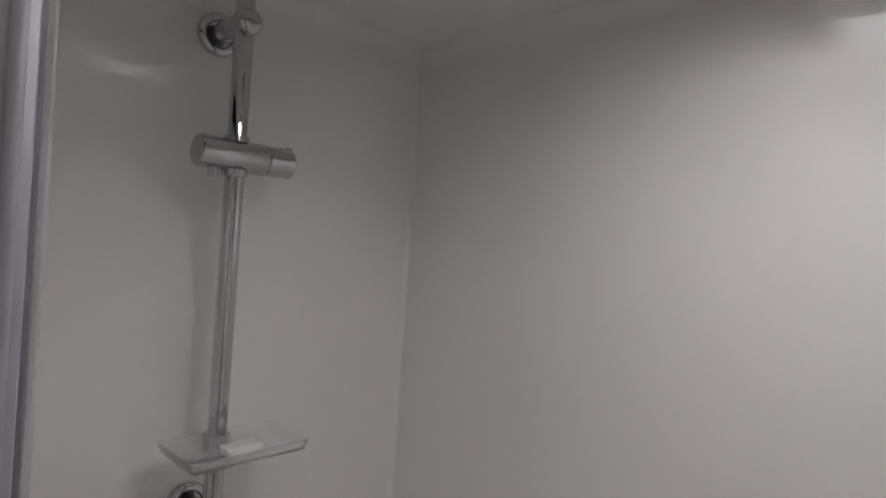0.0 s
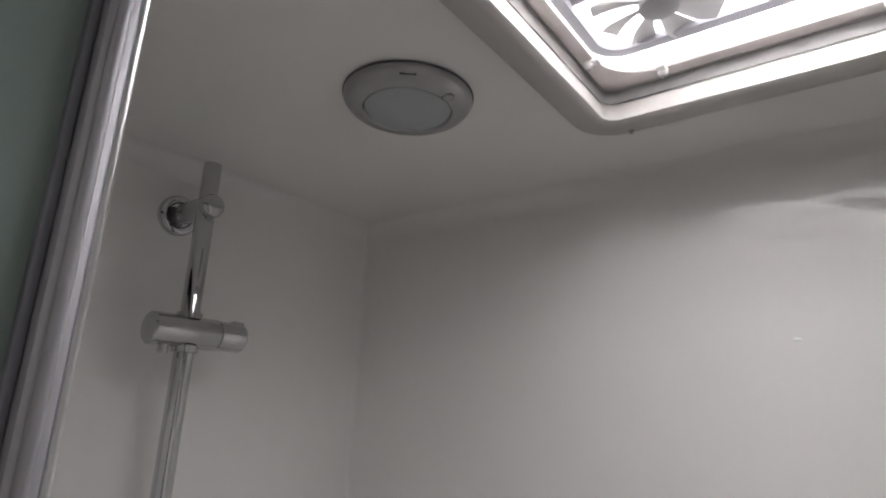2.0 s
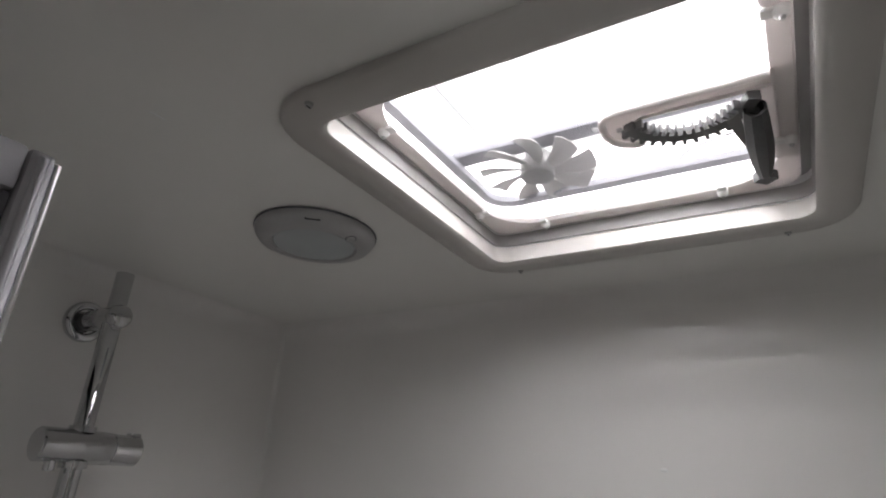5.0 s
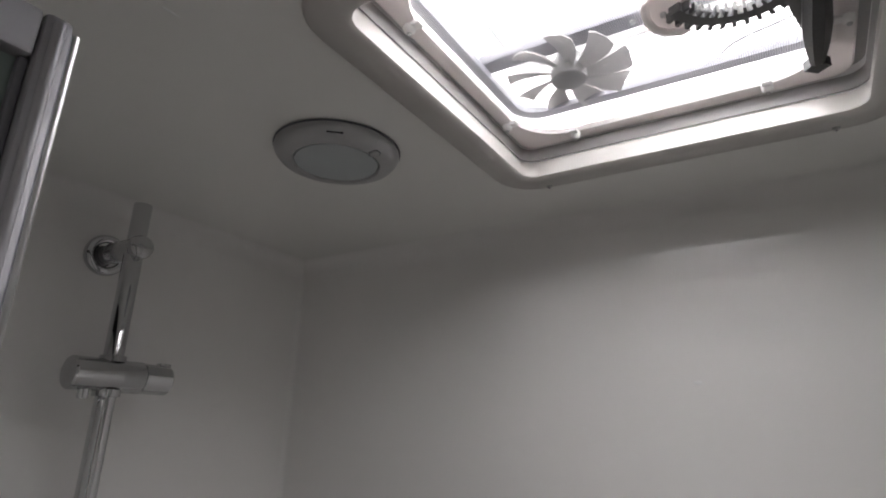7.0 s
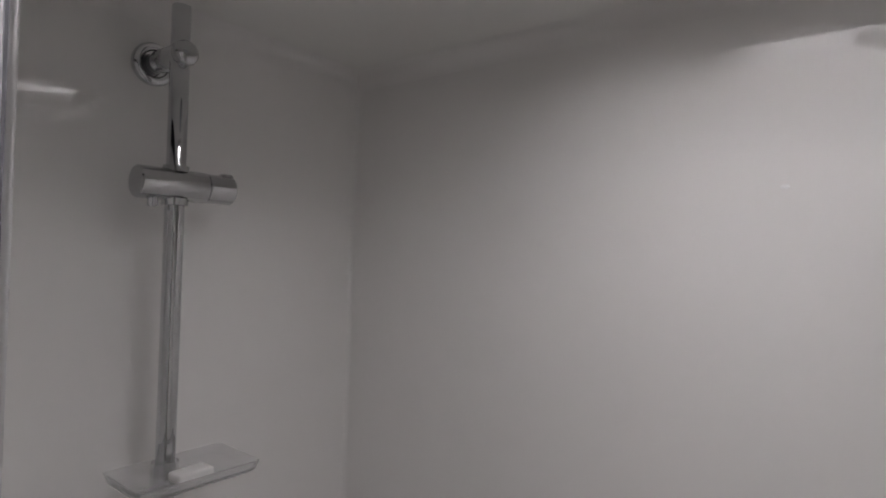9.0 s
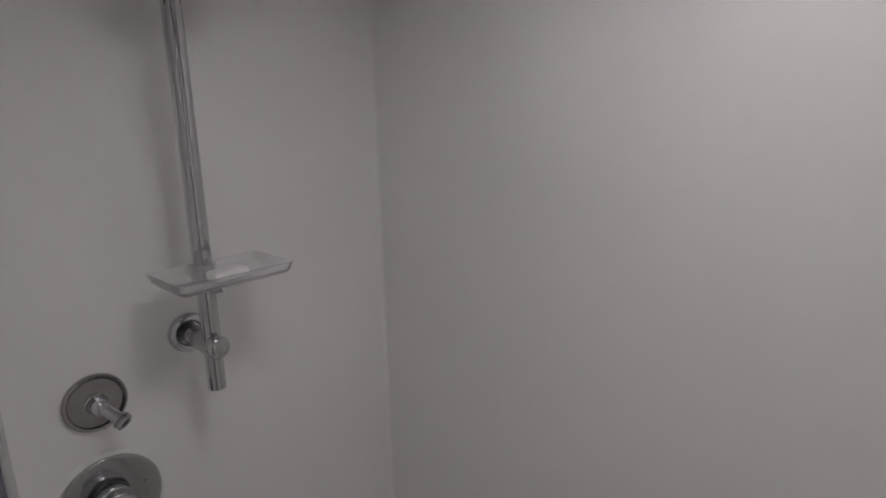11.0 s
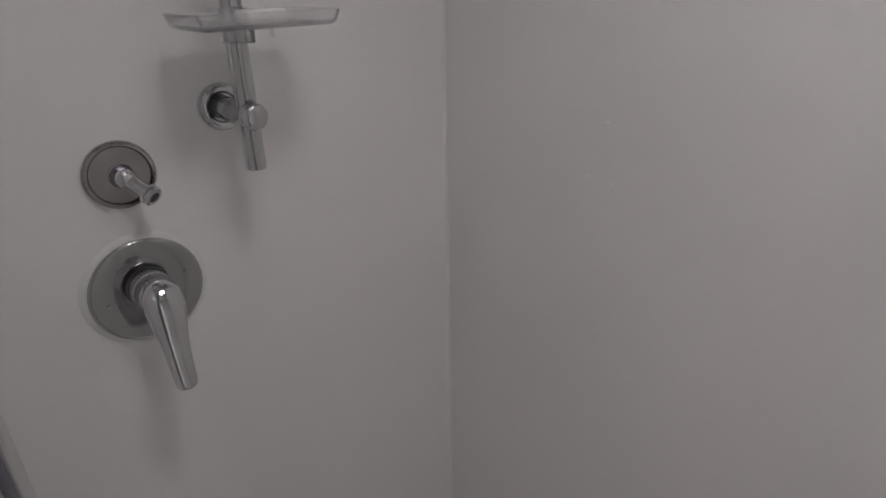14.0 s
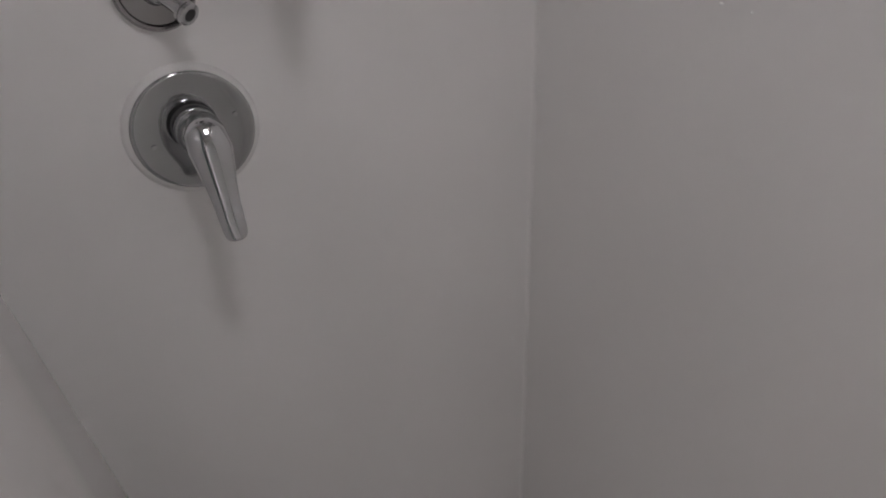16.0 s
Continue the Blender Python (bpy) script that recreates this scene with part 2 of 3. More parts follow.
def build_cabin():
    # unseen cabin; the opening is made up to hold the fill lamp
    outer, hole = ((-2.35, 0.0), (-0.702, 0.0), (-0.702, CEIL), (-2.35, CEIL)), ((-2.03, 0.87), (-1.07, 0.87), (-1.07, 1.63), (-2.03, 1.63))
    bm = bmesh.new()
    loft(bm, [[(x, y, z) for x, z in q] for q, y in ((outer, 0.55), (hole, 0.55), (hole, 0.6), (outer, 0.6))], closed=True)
    structure("wall_cabin_north", bm, CABIN, "plain pale cabin wall with an added opening for the fill lamp", "wall", 30)
    # unseen pale wall, bounces the fill lamp softly into the shower
    structure("wall_cabin_south", boxed(-2.35, -0.702, -2.0, -1.95, 0.0, CEIL), CABIN, "plain pale cabin wall", "wall")
    # made-up panel, mirrored as the dark line along the rail and lever
    structure("dark_reflection_panel", boxed(-1.45, -1.03, -1.95, -1.935, 0.0, CEIL - 0.001), DARK_CABIN, "added unseen dark panel for a dark line in the chrome", "wall")
    # unseen wall, kept dark so less light bounces onto the east wall
    structure("wall_cabin_west", boxed(-2.4, -2.35, -2.0, 0.6, 0.0, CEIL), DARK_CABIN, "plain unseen cabin wall, dark to hold back fill light", "wall")
    structure("wall_cabin_return", boxed(-0.702, -0.68, -1.95, -1.425, 0.0, CEIL), CABIN, "plain pale cabin wall", "wall")
    structure("wall_cabin_side", boxed(-0.702, -0.68, 0.052, 0.55, 0.0, CEIL), CABIN, "plain pale cabin wall", "wall")
    structure("floor_cabin", boxed(-2.4, -0.7005, -2.0, 0.6, -0.05, -0.001), FLOOR, "grey vinyl cabin floor", "floor")


def build_door():
    door = thing("shower_door", pose(-0.5945, -0.466, 0.03), "open aluminium framed shower door with frosted green-grey glass", "door")
    top = 1.799
    part("stile", boxed(-0.0175, -0.0062, -0.012, 0.012, 0.0, top, bevel=0.0025), ALU, door, "satin aluminium upright")
    # rounded bead along the free edge
    part("edge_bead", tube([(-0.0022, -0.002, 0.0), (-0.0022, -0.002, top * 0.5), (-0.0022, -0.002, top)], [0.0022] * 3, 16), BRIGHT_ALU, door, "polished rounded edge bead")
    part("groove_bead", tube([(-0.0120, -0.0115, 0.0), (-0.0120, -0.0115, top - 0.004)], [0.0026] * 2, 12), ALU, door, "raised rib along the stile")
    part("seal_strip", boxed(-0.0066, -0.0030, -0.004, 0.011, 0.0, top - 0.001, bevel=0.001), TRIM, door, "grey rubber seal")
    part("top_rail", boxed(-0.60, -0.0177, -0.011, 0.011, top - 0.0225, top, bevel=0.0025), ALU, door)
    part("bottom_rail", boxed(-0.60, -0.0177, -0.011, 0.011, 0.0, 0.03, bevel=0.0025), ALU, door)
    part("hinge_stile", boxed(-0.6225, -0.602, -0.012, 0.012, 0.0, top, bevel=0.0025), ALU, door)
    part("glass_panel", boxed(-0.602, -0.0172, -0.0035, 0.0035, 0.03, top - 0.022), FROST, door, "frosted green-grey glass")
    part("glazing_bead", boxed(-0.0215, -0.0178, -0.0080, -0.0036, 0.031, top - 0.023, bevel=0.001), TRIM, door, "grey glazing strip")


# ---- roof hatch ----
def build_hatch():
    hx, hy = -0.305, -0.6705
    hatch = thing("roof_hatch", pose((HX0 + HX1) / 2, (HY0 + HY1) / 2, CEIL) @ Matrix.Scale(HATCH, 4), "white roof hatch with fly screen frame, fan and winding arm", "roof hatch")
    a, b = 0.168, 0.1705
    o = 0.036

    def rr(d, z, r):
        return rounded(-a - d, a + d, -b - d, b + d, z, r)

    bm = bmesh.new()
    loft(bm, [rr(o, -0.0005, 0.05), rr(o, -0.005, 0.05), rr(o - 0.003, -0.0085, 0.048), rr(0.010, -0.0105, 0.026), rr(0.004, -0.0100, 0.020), rr(0.0, -0.0065, 0.018),
              rr(0.0015, 0.004, 0.018), rr(0.003, 0.0135, 0.018), rr(0.0042, 0.0140, 0.018), rr(0.0058, 0.0140, 0.018), rr(0.0058, 0.0, 0.018), rr(0.006, -0.0005, 0.02)], closed=True)
    part("garnish", bm, BONE, hatch, "off-white moulded surround", 50)
    bm = bmesh.new()
    loft(bm, [rr(0.0045, 0.0155, 0.018), rr(0.0045, 0.150, 0.018), rr(0.012, 0.150, 0.018), rr(0.0057, 0.041, 0.018), rr(0.0057, 0.0155, 0.018)], closed=True)
    part("collar", bm, LID, hatch, "white upstand through the roof", 50)
    part("lid", boxed(-a - 0.03, a + 0.03, -b - 0.03, b + 0.03, 0.151, 0.165, bevel=0.006), LID, hatch, "white roof lid")
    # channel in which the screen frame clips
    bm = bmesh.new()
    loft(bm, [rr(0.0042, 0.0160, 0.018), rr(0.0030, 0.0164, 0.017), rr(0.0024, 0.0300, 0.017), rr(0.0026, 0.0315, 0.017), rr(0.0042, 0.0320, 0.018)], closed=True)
    # inward flange added to stop lamp light leaking through the gap
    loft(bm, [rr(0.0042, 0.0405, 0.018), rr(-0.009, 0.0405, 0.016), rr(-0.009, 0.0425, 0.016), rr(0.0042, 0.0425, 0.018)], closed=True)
    part("channel", bm, CHANNEL, hatch, "channel round the screen, shade of the gap in its grey")
    # fly screen frame with a large rounded opening
    f = 0.0020
    zi = 0.0335

    def op(z, g=0.0):
        return rounded(-a + 0.026 - g, a - 0.014 + g, -b + 0.0225 - g, b - 0.0135 + g, z, 0.056)

    bm = bmesh.new()
    
    def edge(d, z):
        return rounded(-a - f + d, a + f - d, -b + 0.0055 + d, b + f - d, z, 0.018 - d)

    loft(bm, [edge(0.0, zi + 0.0015), edge(0.0025, zi - 0.002), op(zi - 0.002, 0.004), op(zi, 0.0), op(zi + 0.006), edge(0.0, zi + 0.006)], closed=True)
    sf = part("screen_frame", bm, FRAME, hatch, "warm white screen frame with a rounded opening", 40)
    bm = bmesh.new()
    bm.faces.new([bm.verts.new(p) for p in op(zi + 0.005, 0.003)])
    part("fly_screen", bm, MESH, hatch, "fine grey woven fly screen", 0)
    # clips and screws
    for x, y, d in ((-0.398, -0.507, (0, 1)), (-0.204, -0.507, (0, 1)), (-0.149, -0.568, (1, 0)), (-0.150, -0.764, (1, 0)), (-0.230, -0.828, (0, -1)), (-0.398, -0.828, (0, -1))):
        bm = bmesh.new()
        lathe([(0.0, -0.0075), (0.003, -0.0070), (0.0050, -0.0050), (0.0056, -0.002), (0.0056, 0.002)], pose(x - hx, y - hy, zi - 0.002), 18, bm)
        x1, y1 = x - hx - d[0] * 0.008, y - hy - d[1] * 0.008
        box(bm, x1 - 0.0045, x1 + 0.0045, y1 - 0.0045, y1 + 0.0045, zi - 0.0045, zi - 0.0005, bevel=0.001)
        clip = part("clip", bm, GASKET, hatch, "small white turn clip")
        part("clip_screw", lathe([(0.0, -0.0092), (0.0018, -0.0088), (0.0024, -0.0072)], pose(x - hx, y - hy, zi - 0.002), 12), SCREW, clip)
    for x, y in ((-0.500, -0.516), (-0.109, -0.518), (-0.110, -0.816), (-0.495, -0.816)):
        bm = lathe([(0.0, -0.0118), (0.0028, -0.0112), (0.0036, -0.0092), (0.0036, -0.008)], pose(x - hx, y - hy, 0.0), 14)
        sc = part("screw", bm, SCREW, hatch)
        # solid dark bar paints the shade in the screw slot
        part("screw_slot", boxed(x - hx - 0.002, x - hx + 0.002, y - hy - 0.0004, y - hy + 0.0004, -0.0122, -0.0116), DARK, sc)
    # inner lid trim, a rounded ring
    bm = bmesh.new()
    loft(bm, [rounded(-a + 0.010, a - 0.020, -b + 0.008, b - 0.003, z, 0.035) for z in (0.058, 0.066)] +
         [rounded(-a + 0.023, a - 0.033, -b + 0.020, b - 0.014, z, 0.026) for z in (0.066, 0.058)], closed=True)
    part("lid_trim", bm, TRIM, hatch, "grey rubber trim inside the lid")
    # fan on its bar
    px, py, pz = -0.2235 - hx, -0.588 - hy, 0.056
    bar = part("fan_bar", boxed(-0.272 - hx, -0.250 - hx, -b + 0.005, b - 0.005, 0.070, 0.082, bevel=0.002), TRIM, hatch, "grey bar carrying the fan")
    part("bar_bolt", lathe([(0.0, 0.0), (0.003, 0.0005), (0.0035, 0.003)], pose(-0.261 - hx, -0.665 - hy, 0.0675), 12), SCREW, bar)
    fan = part("fan_hub", lathe([(0.0, -0.006), (0.014, -0.0055), (0.0185, -0.003), (0.0192, 0.002), (0.0192, 0.014), (0.0, 0.015)], pose(px, py, pz), 32), HUB, hatch, "pale grey fan hub")
    for k in range(9):
        bm = bmesh.new()
        loops = []
        for i in range(7):
            u = i / 6
            r = 0.0185 + 0.046 * u
            w = 0.0046 + 0.0118 * u - 0.0022 * u ** 4
            tilt = -radians(27 - 12 * u)
            sweep = -0.05 * u - 0.14 * u * u
            lp = []
            for s in (-1, -0.4, 0.4, 1):
                t, h = s * w * math.cos(tilt), s * w * math.sin(tilt) + 0.003 * (1 - s * s)
                ang = 2 * math.pi * k / 9 + sweep + t / r
                lp.append((r * math.cos(ang), r * math.sin(ang), h + 0.004))
            loops.append([Vector(p) for p in lp] + [Vector((x, y, z + 0.0012)) for x, y, z in reversed(lp)])
        for lp in loops:
            for v in lp:
                v += Vector((px, py, pz))
        capped(bm, loops)
        part("fan_blade", bm, FAN, fan, "", 60)
    part("motor", lathe([(0.0, 0.015), (0.014, 0.0152), (0.014, 0.026), (0.0, 0.027)], pose(px, py, pz), 24), DARK, fan, "dark fan motor")
    part("motor_arm", boxed(-0.258 - hx, px, py - 0.006, py + 0.006, pz + 0.0272, pz + 0.032, bevel=0.001), TRIM, bar)
    cable = [(-0.116, -0.7145, 0.080), (-0.130, -0.7170, 0.080), (-0.1445, -0.7231, 0.080), (-0.156, -0.731, 0.081), (-0.163, -0.7402, 0.082), (-0.169, -0.757, 0.083), (-0.1718, -0.7761, 0.084), (-0.176, -0.80, 0.086)]
    part("cable", tube([(x - hx, y - hy, z) for x, y, z in cable], [0.0013] * len(cable), 8), TRIM, hatch, "thin grey fan cable")

    # housing of the winding arm: a narrow shelf with a rounded end
    def hpt(x, y, z):
        return (x - hx, y - hy, z)

    rim = [(-0.334, -0.818), (-0.334, -0.76), (-0.334, -0.703), (-0.3320, -0.695), (-0.3270, -0.6895), (-0.3200, -0.6870), (-0.3055, -0.6860), (-0.2920, -0.6895), (-0.2835, -0.697), (-0.2795, -0.7075), (-0.2815, -0.7160)]
    inner = [(-0.2920, -0.7135), (-0.3030, -0.7115), (-0.3110, -0.7130), (-0.3160, -0.7185), (-0.3175, -0.727), (-0.3175, -0.77), (-0.3175, -0.818)]
    bm = bmesh.new()
    capped(bm, [[hpt(*p, z) for p in rim + inner] for z in (zi + 0.003, zi - 0.002)])
    hs = part("arm_housing", bm, FRAME, hatch, "warm white housing of the winding arm", 30)
    part("housing_rim", tube([hpt(*p, zi - 0.004) for p in rim], [0.0034] * len(rim), 12), FRAME, hs, "raised rounded rim")
    part("housing_ridge", tube([hpt(*p, zi - 0.003) for p in inner[2:]], [0.0018] * 5, 10), FRAME, hs, "thin inner ridge")
    part("housing_screw", lathe([(0.0, -0.0028), (0.0026, -0.0022), (0.003, 0.001)], pose(*hpt(-0.3065, -0.699, zi - 0.002)), 12), SCREW, hs)
    bm = bmesh.new()
    mount = [(-0.336, -0.834), (-0.336, -0.813), (-0.318, -0.807), (-0.302, -0.7985), (-0.260, -0.7965), (-0.215, -0.7965), (-0.204, -0.7985), (-0.197, -0.8040), (-0.194, -0.834)]
    capped(bm, [[hpt(*p, z) for p in mount] for z in (zi + 0.0056, zi - 0.0012)])
    part("handle_mount", bm, FRAME, hatch, "flat plate under the winding handle", 30)
    # toothed arm
    bm = bmesh.new()
    c0, big = Vector((-0.340, -0.757)), 0.0525

    def at(r, t, z):
        return hpt(c0.x + r * math.cos(radians(t)), c0.y + r * math.sin(radians(t)), z)

    lo, hi = zi - 0.014, zi - 0.006
    steps = [(66, 0)]
    for k in range(14):
        t = 60.0 - 8.6 * k
        steps += [(t + 1.7, 0), (t + 1.5, 1), (t - 1.5, 1), (t - 1.7, 0)]
    steps.append((-68, 0))
    capped(bm, [[at(r, t, z) for r, z in ((big - 0.0048 - 0.0062 * up, lo), (big + 0.0048 + 0.0062 * up, lo), (big + 0.0048 + 0.0062 * up, hi), (big - 0.0048 - 0.0062 * up, hi))] for t, up in steps])
    part("toothed_arm", bm, CHAIN, hatch, "dark grey plastic toothed winding arm", 20)
    # winding handle
    bm = bmesh.new()
    hy0, hz = -0.8045, zi - 0.0155
    prof = [(-0.3110, 0.0088, 0.0085), (-0.3060, 0.0096, 0.0092), (-0.285, 0.0106, 0.0098), (-0.255, 0.0116, 0.0100), (-0.225, 0.0098, 0.0085), (-0.203, 0.0070, 0.0065), (-0.196, 0.0062, 0.0055)]
    corners = [radians(22.5 + 45 * i) for i in range(8)]

    def section(x, w, h):
        return [hpt(x, hy0 + w * math.cos(t), hz + h * math.sin(t)) for t in corners]

    rows_ = [section(-0.300, 0.0062, 0.0056), section(-0.3108, 0.0068, 0.0062)] + [section(*p) for p in prof]
    capped(bm, rows_)
    hd = part("handle", bm, BLACK, hatch, "black plastic winding handle with a hollow end", 30)
    bm = bmesh.new()
    capped(bm, [[hpt(-0.188 + dx, hy0 + dy, z) for dx, dy in ((0.009, 0), (0, 0.0105), (-0.012, 0), (0, -0.0105))] for z in (hz - 0.003, hz + 0.006)])
    part("handle_foot", bm, BLACK, hd)
    bm = bmesh.new()
    capped(bm, [[hpt(x, y, z) for x, y in ((-0.2985, -0.7830), (-0.3080, -0.7930), (-0.2560, -0.7965), (-0.2500, -0.7935))] for z in (zi - 0.015, zi - 0.010)])
    part("link_plate", bm, HUB, hatch, "grey link between arm and handle")


def build_lamp():
    light = thing("ceiling_lamp", pose(-0.304, -0.349, CEIL) @ Matrix.Scale(0.88, 4), "round silver rimmed ceiling lamp, switched off", "lamp")
    part("rim", lathe([(0.060, 0.0), (0.0705, -0.0005), (0.0712, -0.005), (0.0695, -0.009), (0.0645, -0.0150), (0.0560, -0.0178), (0.0500, -0.0182), (0.0485, -0.0165), (0.0485, -0.012), (0.0, -0.0115)], n=72), RIM, light, "silver painted rim")
    part("base_ring", lathe([(0.055, -0.001), (0.0722, -0.0008), (0.0722, -0.0025), (0.055, -0.003)], n=72), TRIM, light, "grey gasket against the ceiling")
    part("lens", lathe([(0.0, -0.0194), (0.022, -0.0192), (0.040, -0.0183), (0.0468, -0.0170), (0.0482, -0.0130), (0.0, -0.0125)], n=64), LENS, light, "milky grey lens")
    btn = part("push_button", lathe([(0.0, -0.0022), (0.0045, -0.0020), (0.0054, -0.0010), (0.0054, 0.004)], pose(0.0005, -0.0550, -0.0172, -12), 24), RIM, light, "round push button")
    part("button_ring", lathe([(0.0056, -0.0007), (0.0066, -0.0007), (0.0066, 0.004), (0.0058, 0.004)], pose(0.0005, -0.0550, -0.0172, -12), 24), TRIM, btn)
    # no recess cut: a dark bar gives the slot its shade
    bm = bmesh.new()
    box(bm, -0.0085, 0.0085, -0.0012, 0.0012, -0.0016, 0.002, bevel=0.0005)
    bm.transform(Matrix.Translation((-0.0500, -0.0425, -0.0118)) @ Matrix.Rotation(math.atan2(-0.0425, -0.0500) + math.pi / 2, 4, "Z"))
    part("release_slot", bm, DARK, light, "release slot, a dark bar for its shade")


# ---- shower fittings ----
RX, RY = -0.334, -0.066


def build_rail():
    rail = thing("shower_rail", pose(RX, 0, 1.2), "straight chrome shower slide rail on two wall brackets", "shower rail")
    r = 0.0105
    part("tube", lathe([(r - 0.0022, 0.056), (r - 0.0022, 0.048), (r - 0.0004, 0.0472), (r, 0.048), (r, 0.7165), (r - 0.0004, 0.7173), (r - 0.003, 0.7174), (r - 0.003, 0.708)], pose(0, RY, 0), 40), CHROME, rail, "polished chrome tube")
    for z in (1.303 - 1.2, 1.862 - 1.2):
        br = part("bracket", lathe([(0.0, 0.020), (0.0128, 0.020), (0.0128, 0.030), (0.0134, 0.0335), (0.0134, 0.072), (0.0138, 0.0733), (0.0142, 0.075), (0.0142, 0.079), (0.0132, 0.0826), (0.0101, 0.0852), (0.0058, 0.0865), (0.0, 0.0868)], Matrix.Translation((0, 0, z)) @ OUT, 40),
                  DULL_CHROME, rail, "satin chrome bracket post with a domed cap")
        part("flange", lathe([(0.0, 0.0), (0.0252, 0.0), (0.0258, 0.003), (0.0252, 0.0068), (0.0228, 0.0098), (0.0195, 0.0108), (0.0165, 0.0100), (0.0150, 0.0075), (0.0, 0.0070)], Matrix.Translation((0, 0, z)) @ OUT, 48), CHROME, br, "round chrome wall flange")
        # shade inside the flange comes from this neck's dark colour
        part("neck", lathe([(0.0, 0.006), (0.0112, 0.006), (0.0112, 0.0215), (0.0, 0.0215)], Matrix.Translation((0, 0, z)) @ OUT, 32), DARK_METAL, br, "recessed neck, coloured dark for the shade in the flange")
    SZ = 0.5145
    # sliding holder for the hand shower
    turn = pose(0, RY - 0.002, SZ) @ Matrix.Rotation(radians(90), 4, "Y")
    body = part("slider", lathe([(0.0, -0.0445), (0.0162, -0.0445), (0.0178, -0.0428), (0.0178, 0.0318), (0.0171, 0.0328), (0.0, 0.0340)], turn, 48), DULL_CHROME, rail, "satin chrome sliding holder")
    bm = bmesh.new()
    n = 40
    lo = []
    for x in (0.0335, 0.0345, 0.0655, 0.0668):
        lp = []
        for i in range(n):
            t = 2 * math.pi * i / n
            rr_ = 0.0161 if x in (0.0335, 0.0668) else 0.0172
            notch = x > 0.06 and 78 < math.degrees(t) < 118
            rr_ = rr_ - (0.005 if notch else 0.0)
            lp.append((x, RY - 0.002 - rr_ * math.cos(t), SZ + rr_ * math.sin(t)))
        lo.append(lp)
    capped(bm, lo)
    part("holder_socket", bm, DULL_CHROME, body, "ribbed satin socket end", 30)
    part("lock_button", boxed(0.054, 0.0665, RY - 0.0075, RY + 0.0035, SZ + 0.0115, SZ + 0.0195, bevel=0.0015), DULL_CHROME, body, "small satin lock catch")
    # dark block in place of the shaded hollow of the catch
    part("catch_hole", boxed(0.0592, 0.0672, RY - 0.0062, RY + 0.0015, SZ + 0.0135, SZ + 0.0188), DARK, body, "slot of the catch, a dark block for its shade")
    part("release_button", lathe([(0.0, -0.0265), (0.0045, -0.026), (0.0055, -0.024), (0.0055, -0.015), (0.0, -0.015)], pose(-0.0265, RY - 0.004, SZ), 20), CHROME, body, "chrome release button")
    bm = lathe([(0.0116, -0.0225), (0.0140, -0.0225), (0.0145, -0.0150), (0.0116, -0.0150)], pose(0, RY, SZ), 28)
    part("lower_collar", bm, DULL_CHROME, body)
    part("upper_collar", lathe([(0.0116, 0.0215), (0.0138, 0.0215), (0.0142, 0.0150), (0.0116, 0.0150)], pose(0, RY, SZ), 28), DULL_CHROME, body)


DX, DY = -0.3225, -0.0875


def build_dish():
    dish = thing("soap_dish", pose(DX, DY, 1.387), "clear plastic soap dish clipped to the shower rail", "soap dish")
    w, d = 0.0695, 0.0445

    def rr(g, z):
        return rounded(-w - g, w + g, -d - g, d + g, z, 0.007 + g * 0.5, 5)

    bm = bmesh.new()
    capped(bm, [rr(-0.012, 0.0032), rr(-0.0065, 0.0045), rr(-0.0022, 0.0132), rr(-0.0012, 0.0140), rr(0.0, 0.0134), rr(-0.0035, 0.0030), rr(-0.008, 0.0)])
    part("tray", bm, CLEAR, dish, "clear plastic tray with a raised rim", 35)
    part("rail_clip", lathe([(0.0111, -0.014), (0.0142, -0.014), (0.0146, 0.0), (0.0142, 0.0165), (0.0111, 0.0165)], pose(RX - DX, RY - DY, 0.0), 28), CLEAR, dish, "clear clip ring on the tube")
    part("clip_web", boxed(RX - DX - 0.006, RX - DX + 0.006, RY - DY - 0.030, RY - DY - 0.0145, -0.0135, -0.0002, bevel=0.001), CLEAR, dish)
    part("clip_screw", lathe([(0.0, 0.0), (0.002, 0.0), (0.002, 0.011), (0.0, 0.011)], pose(0.022, 0.012, -0.012), 12), CLEAR, dish)
    bm = boxed(-0.021, 0.021, -0.0125, 0.0125, -0.0055, 0.0055, bevel=0.0035, segments=3)
    soap = part("soap_bar", bm, SOAP)
    soap.matrix_world = pose(-0.324, -0.105, 1.3970, 0, 0, 4)
    tagged(soap, "small white bar of soap lying in the clear dish", "soap")


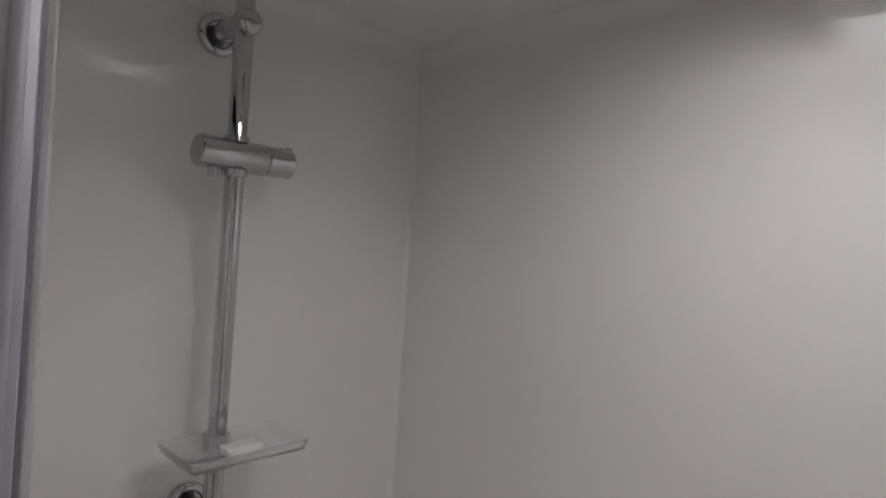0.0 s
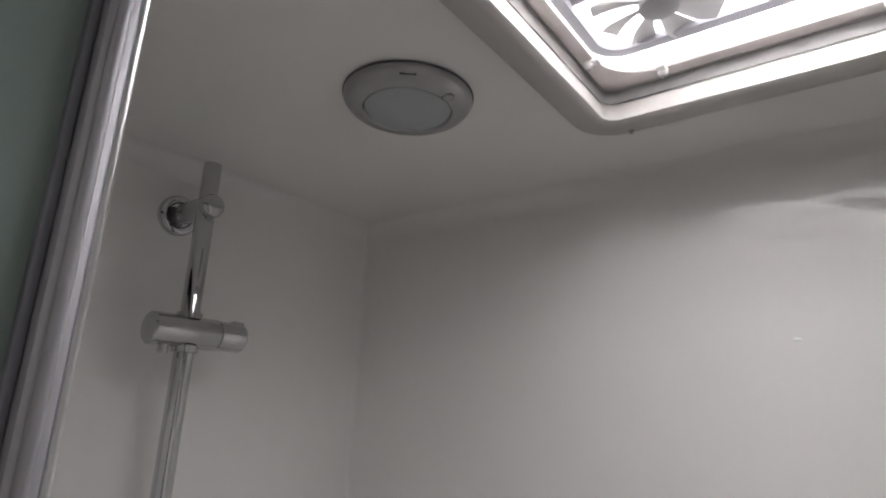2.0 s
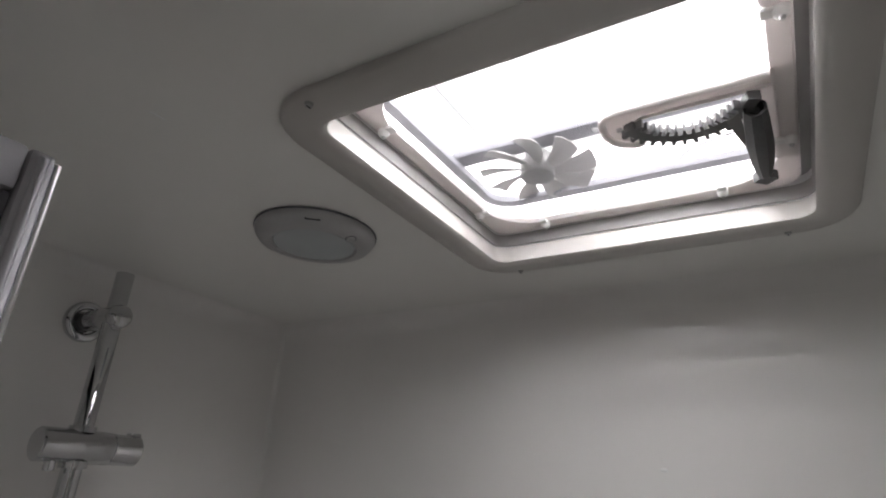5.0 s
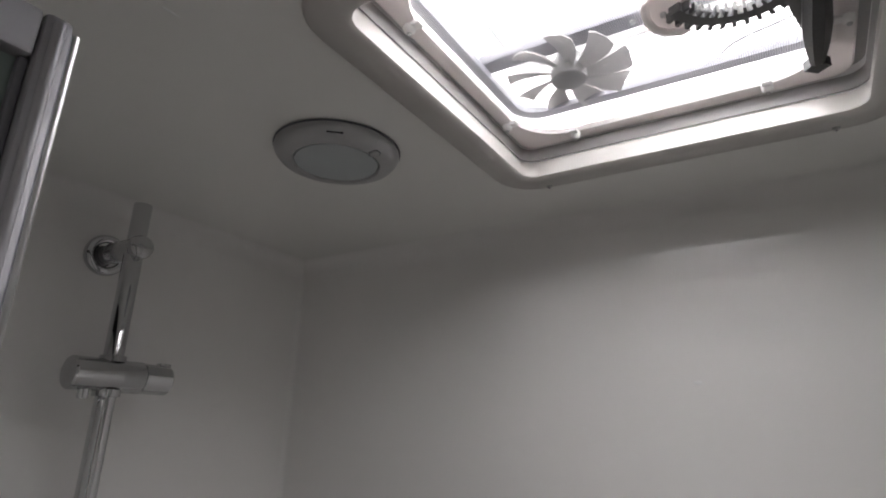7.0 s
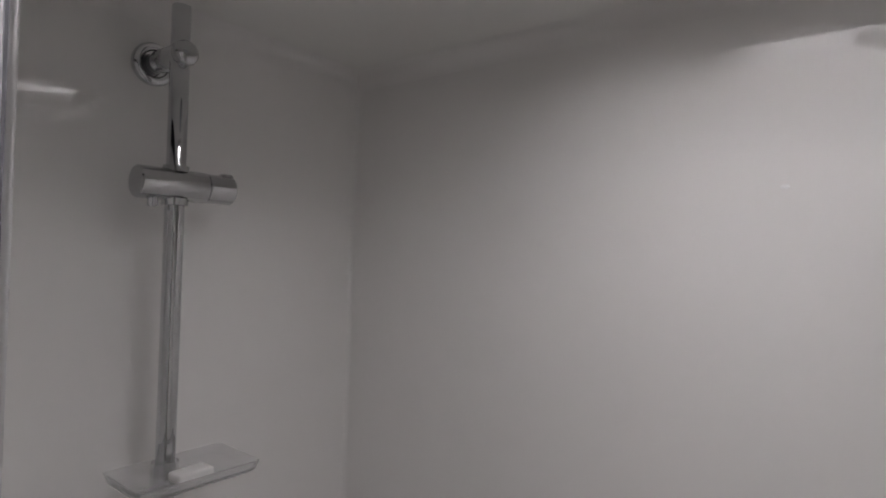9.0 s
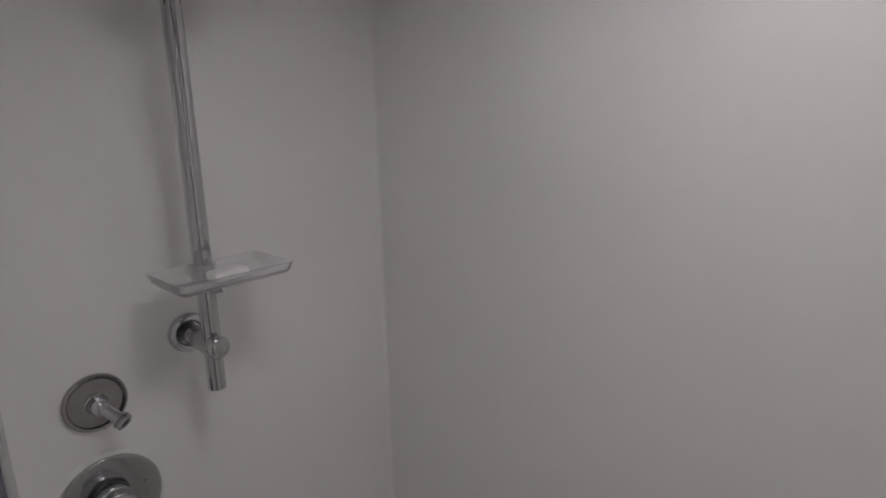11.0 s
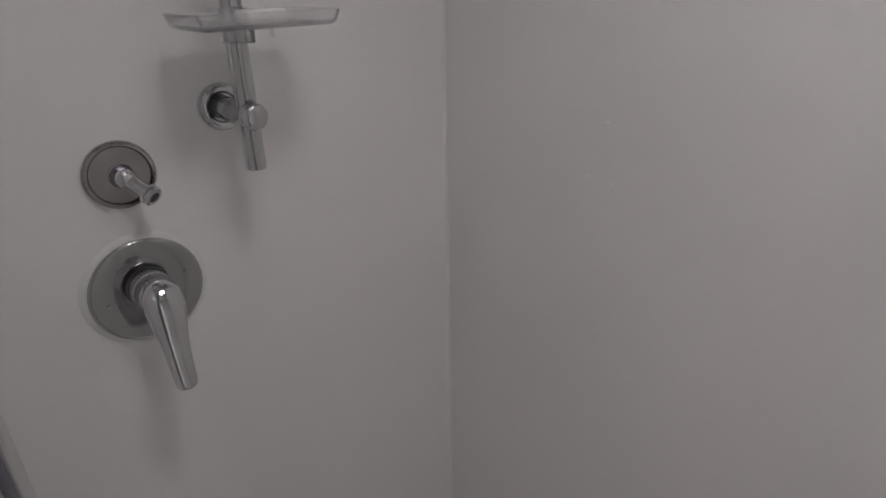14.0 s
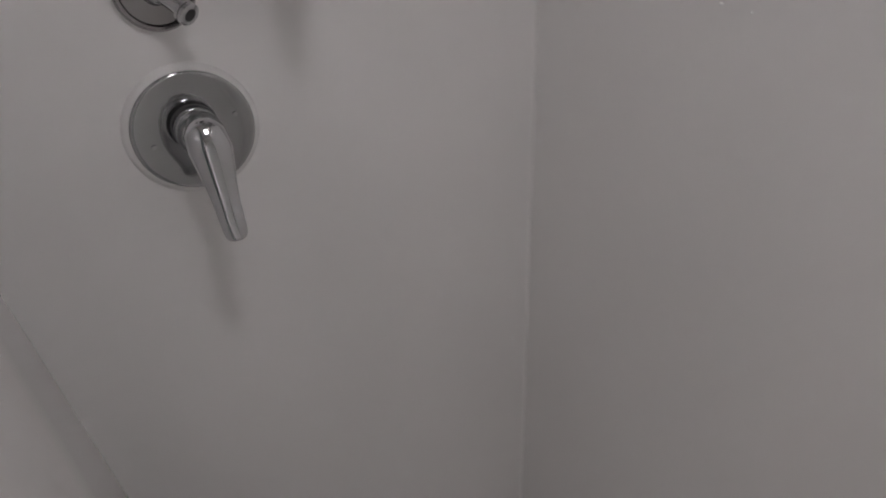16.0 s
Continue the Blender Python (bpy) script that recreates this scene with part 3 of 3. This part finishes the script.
def build_elbow():
    elbow = thing("shower_outlet", pose(-0.449, 0, 1.252), "round chrome wall outlet elbow for a shower hose", "outlet")
    part("wall_plate", lathe([(0.0, 0.0), (0.0338, 0.0), (0.0348, 0.0022), (0.0342, 0.0050), (0.0322, 0.0066), (0.0300, 0.0060), (0.0285, 0.0038), (0.0200, 0.0042), (0.0125, 0.0056), (0.0, 0.0060)], OUT, 56), DARK_CHROME, elbow, "dished chrome wall plate with a raised rim")
    part("boss", lathe([(0.0, 0.0055), (0.0118, 0.0055), (0.0122, 0.0078), (0.0108, 0.0096), (0.0100, 0.0125), (0.0104, 0.0185), (0.0088, 0.0230), (0.0050, 0.0258), (0.0, 0.0264)], OUT, 36), CHROME, elbow, "rounded chrome boss")
    a, b = Vector((0.002, -0.0165, -0.001)), Vector((0.0162, -0.0420, -0.0180))
    d = (b - a)
    part("spout", tube([a + d * t for t in (0, 0.25, 0.5, 0.78, 0.80)], [0.0086, 0.0072, 0.0068, 0.0068, 0.006], 24), CHROME, elbow, "chrome angled spout")
    col = part("hose_thread", tube([a + d * t for t in (0.74, 0.76, 0.84, 0.86, 0.88, 0.98, 1.0)], [0.0088, 0.0102, 0.0104, 0.0092, 0.0101, 0.0101, 0.0092], 28), DULL_CHROME, elbow, "satin threaded end")
    # dark plug, the shade inside the spout's mouth as colour
    part("bore", tube([a + d * 0.985, a + d * 1.008], [0.0058, 0.0058], 20), DARK, col)


def build_mixer():
    mixer = thing("shower_mixer", pose(-0.4515, 0, 1.123), "round chrome single lever shower mixer with white sealing ring", "mixer tap")
    part("sealing_ring", lathe([(0.052, 0.0), (0.0655, 0.0), (0.0645, 0.0018), (0.0600, 0.0048), (0.052, 0.0048)], OUT, 72), GASKET, mixer, "white silicone sealing ring")
    plate = part("wall_plate", lathe([(0.0, 0.0040), (0.0582, 0.0040), (0.0590, 0.0050), (0.0586, 0.0062), (0.0572, 0.0072), (0.0550, 0.0075), (0.040, 0.0076), (0.0255, 0.0077), (0.0235, 0.0070), (0.0, 0.0068)], OUT, 80), PLATE, mixer, "round chrome wall plate")
    for s in (-1, 1):
        part("mark", lathe([(0.0, 0.0), (0.0022, 0.0), (0.0022, 0.0008), (0.0, 0.0008)], Matrix.Translation((s * 0.041, -0.0080, 0.002 + 0.006 * s)) @ OUT, 14), DULL_CHROME, plate)
    # dark colour paints the shaded gap between plate and body
    part("neck", lathe([(0.0, 0.007), (0.0222, 0.007), (0.0222, 0.0135), (0.0205, 0.0140), (0.0205, 0.0165), (0.0, 0.0165)], Matrix.Translation((0.0, 0, 0.006)) @ OUT, 48), DARK_METAL, mixer, "neck behind the body, coloured dark as the gap's shade")
    part("body", lathe([(0.0, 0.0160), (0.0212, 0.0160), (0.0218, 0.0175), (0.0218, 0.0270), (0.0211, 0.0280), (0.0214, 0.0295), (0.0212, 0.0420), (0.0190, 0.0530), (0.0145, 0.0600), (0.0080, 0.0640), (0.0, 0.0655)],
                      Matrix.Translation((0.0, 0, 0.006)) @ OUT, 56), CHROME, mixer, "domed chrome body")
    pts = [(0.0, -0.041, 0.024), (0.0, -0.0490, 0.013), (-0.0003, -0.0560, -0.002), (-0.0010, -0.0615, -0.018), (-0.0020, -0.0665, -0.034), (-0.0032, -0.0730, -0.050), (-0.0045, -0.0810, -0.065), (-0.0052, -0.0860, -0.0735),
           (-0.0056, -0.0885, -0.0785), (-0.0058, -0.0900, -0.0815), (-0.0059, -0.0907, -0.0830)]
    part("lever", tube(pts, [0.0110, 0.0192, 0.0204, 0.0176, 0.0146, 0.0127, 0.0118, 0.0114, 0.0102, 0.0078, 0.0040], 28, squash=[0.7, 0.72, 0.68, 0.62, 0.56, 0.52, 0.5, 0.5, 0.52, 0.55, 0.6]), CHROME, mixer, "long tapered chrome lever", 80)


def build_specks():
    # flat white domes, the highlight of each speck put into its colour
    for y, z, w, h in ((-0.620, 1.726, 0.0044, 0.0023), (-0.275, 1.270, 0.0028, 0.0018), (-0.256, 1.202, 0.0026, 0.0014), (-0.288, 1.199, 0.0018, 0.0014)):
        bm = lathe([(0.0, 0.0012), (0.4, 0.0010), (0.75, 0.0006), (1.0, 0.0)], Matrix.Diagonal((w, h, 1, 1)), 16)
        drop = part("wall_glint", bm, SPECK)
        drop.matrix_world = Matrix.Translation((-0.0001, y, z)) @ Matrix.Rotation(radians(-90), 4, "Y") @ Matrix.Rotation(radians(90), 4, "Z")
        tagged(drop, "tiny white dome painted as a glint on the shower wall", "water drop", "drops on the wall")
    scratch = part("scratch", lathe([(0.0, -0.0006), (0.6, -0.0005), (1.0, 0.0)], Matrix.Diagonal((0.0075, 0.0009, 1, 1)), 16), SPECK)
    scratch.matrix_world = pose(-0.5155, -0.387, CEIL - 0.0001, 0, 0, -5)
    tagged(scratch, "short pale scratch on the satin ceiling", "scratch")



build_shell()
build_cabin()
build_door()
build_hatch()
build_lamp()
build_rail()
build_dish()
build_elbow()
build_mixer()
build_specks()
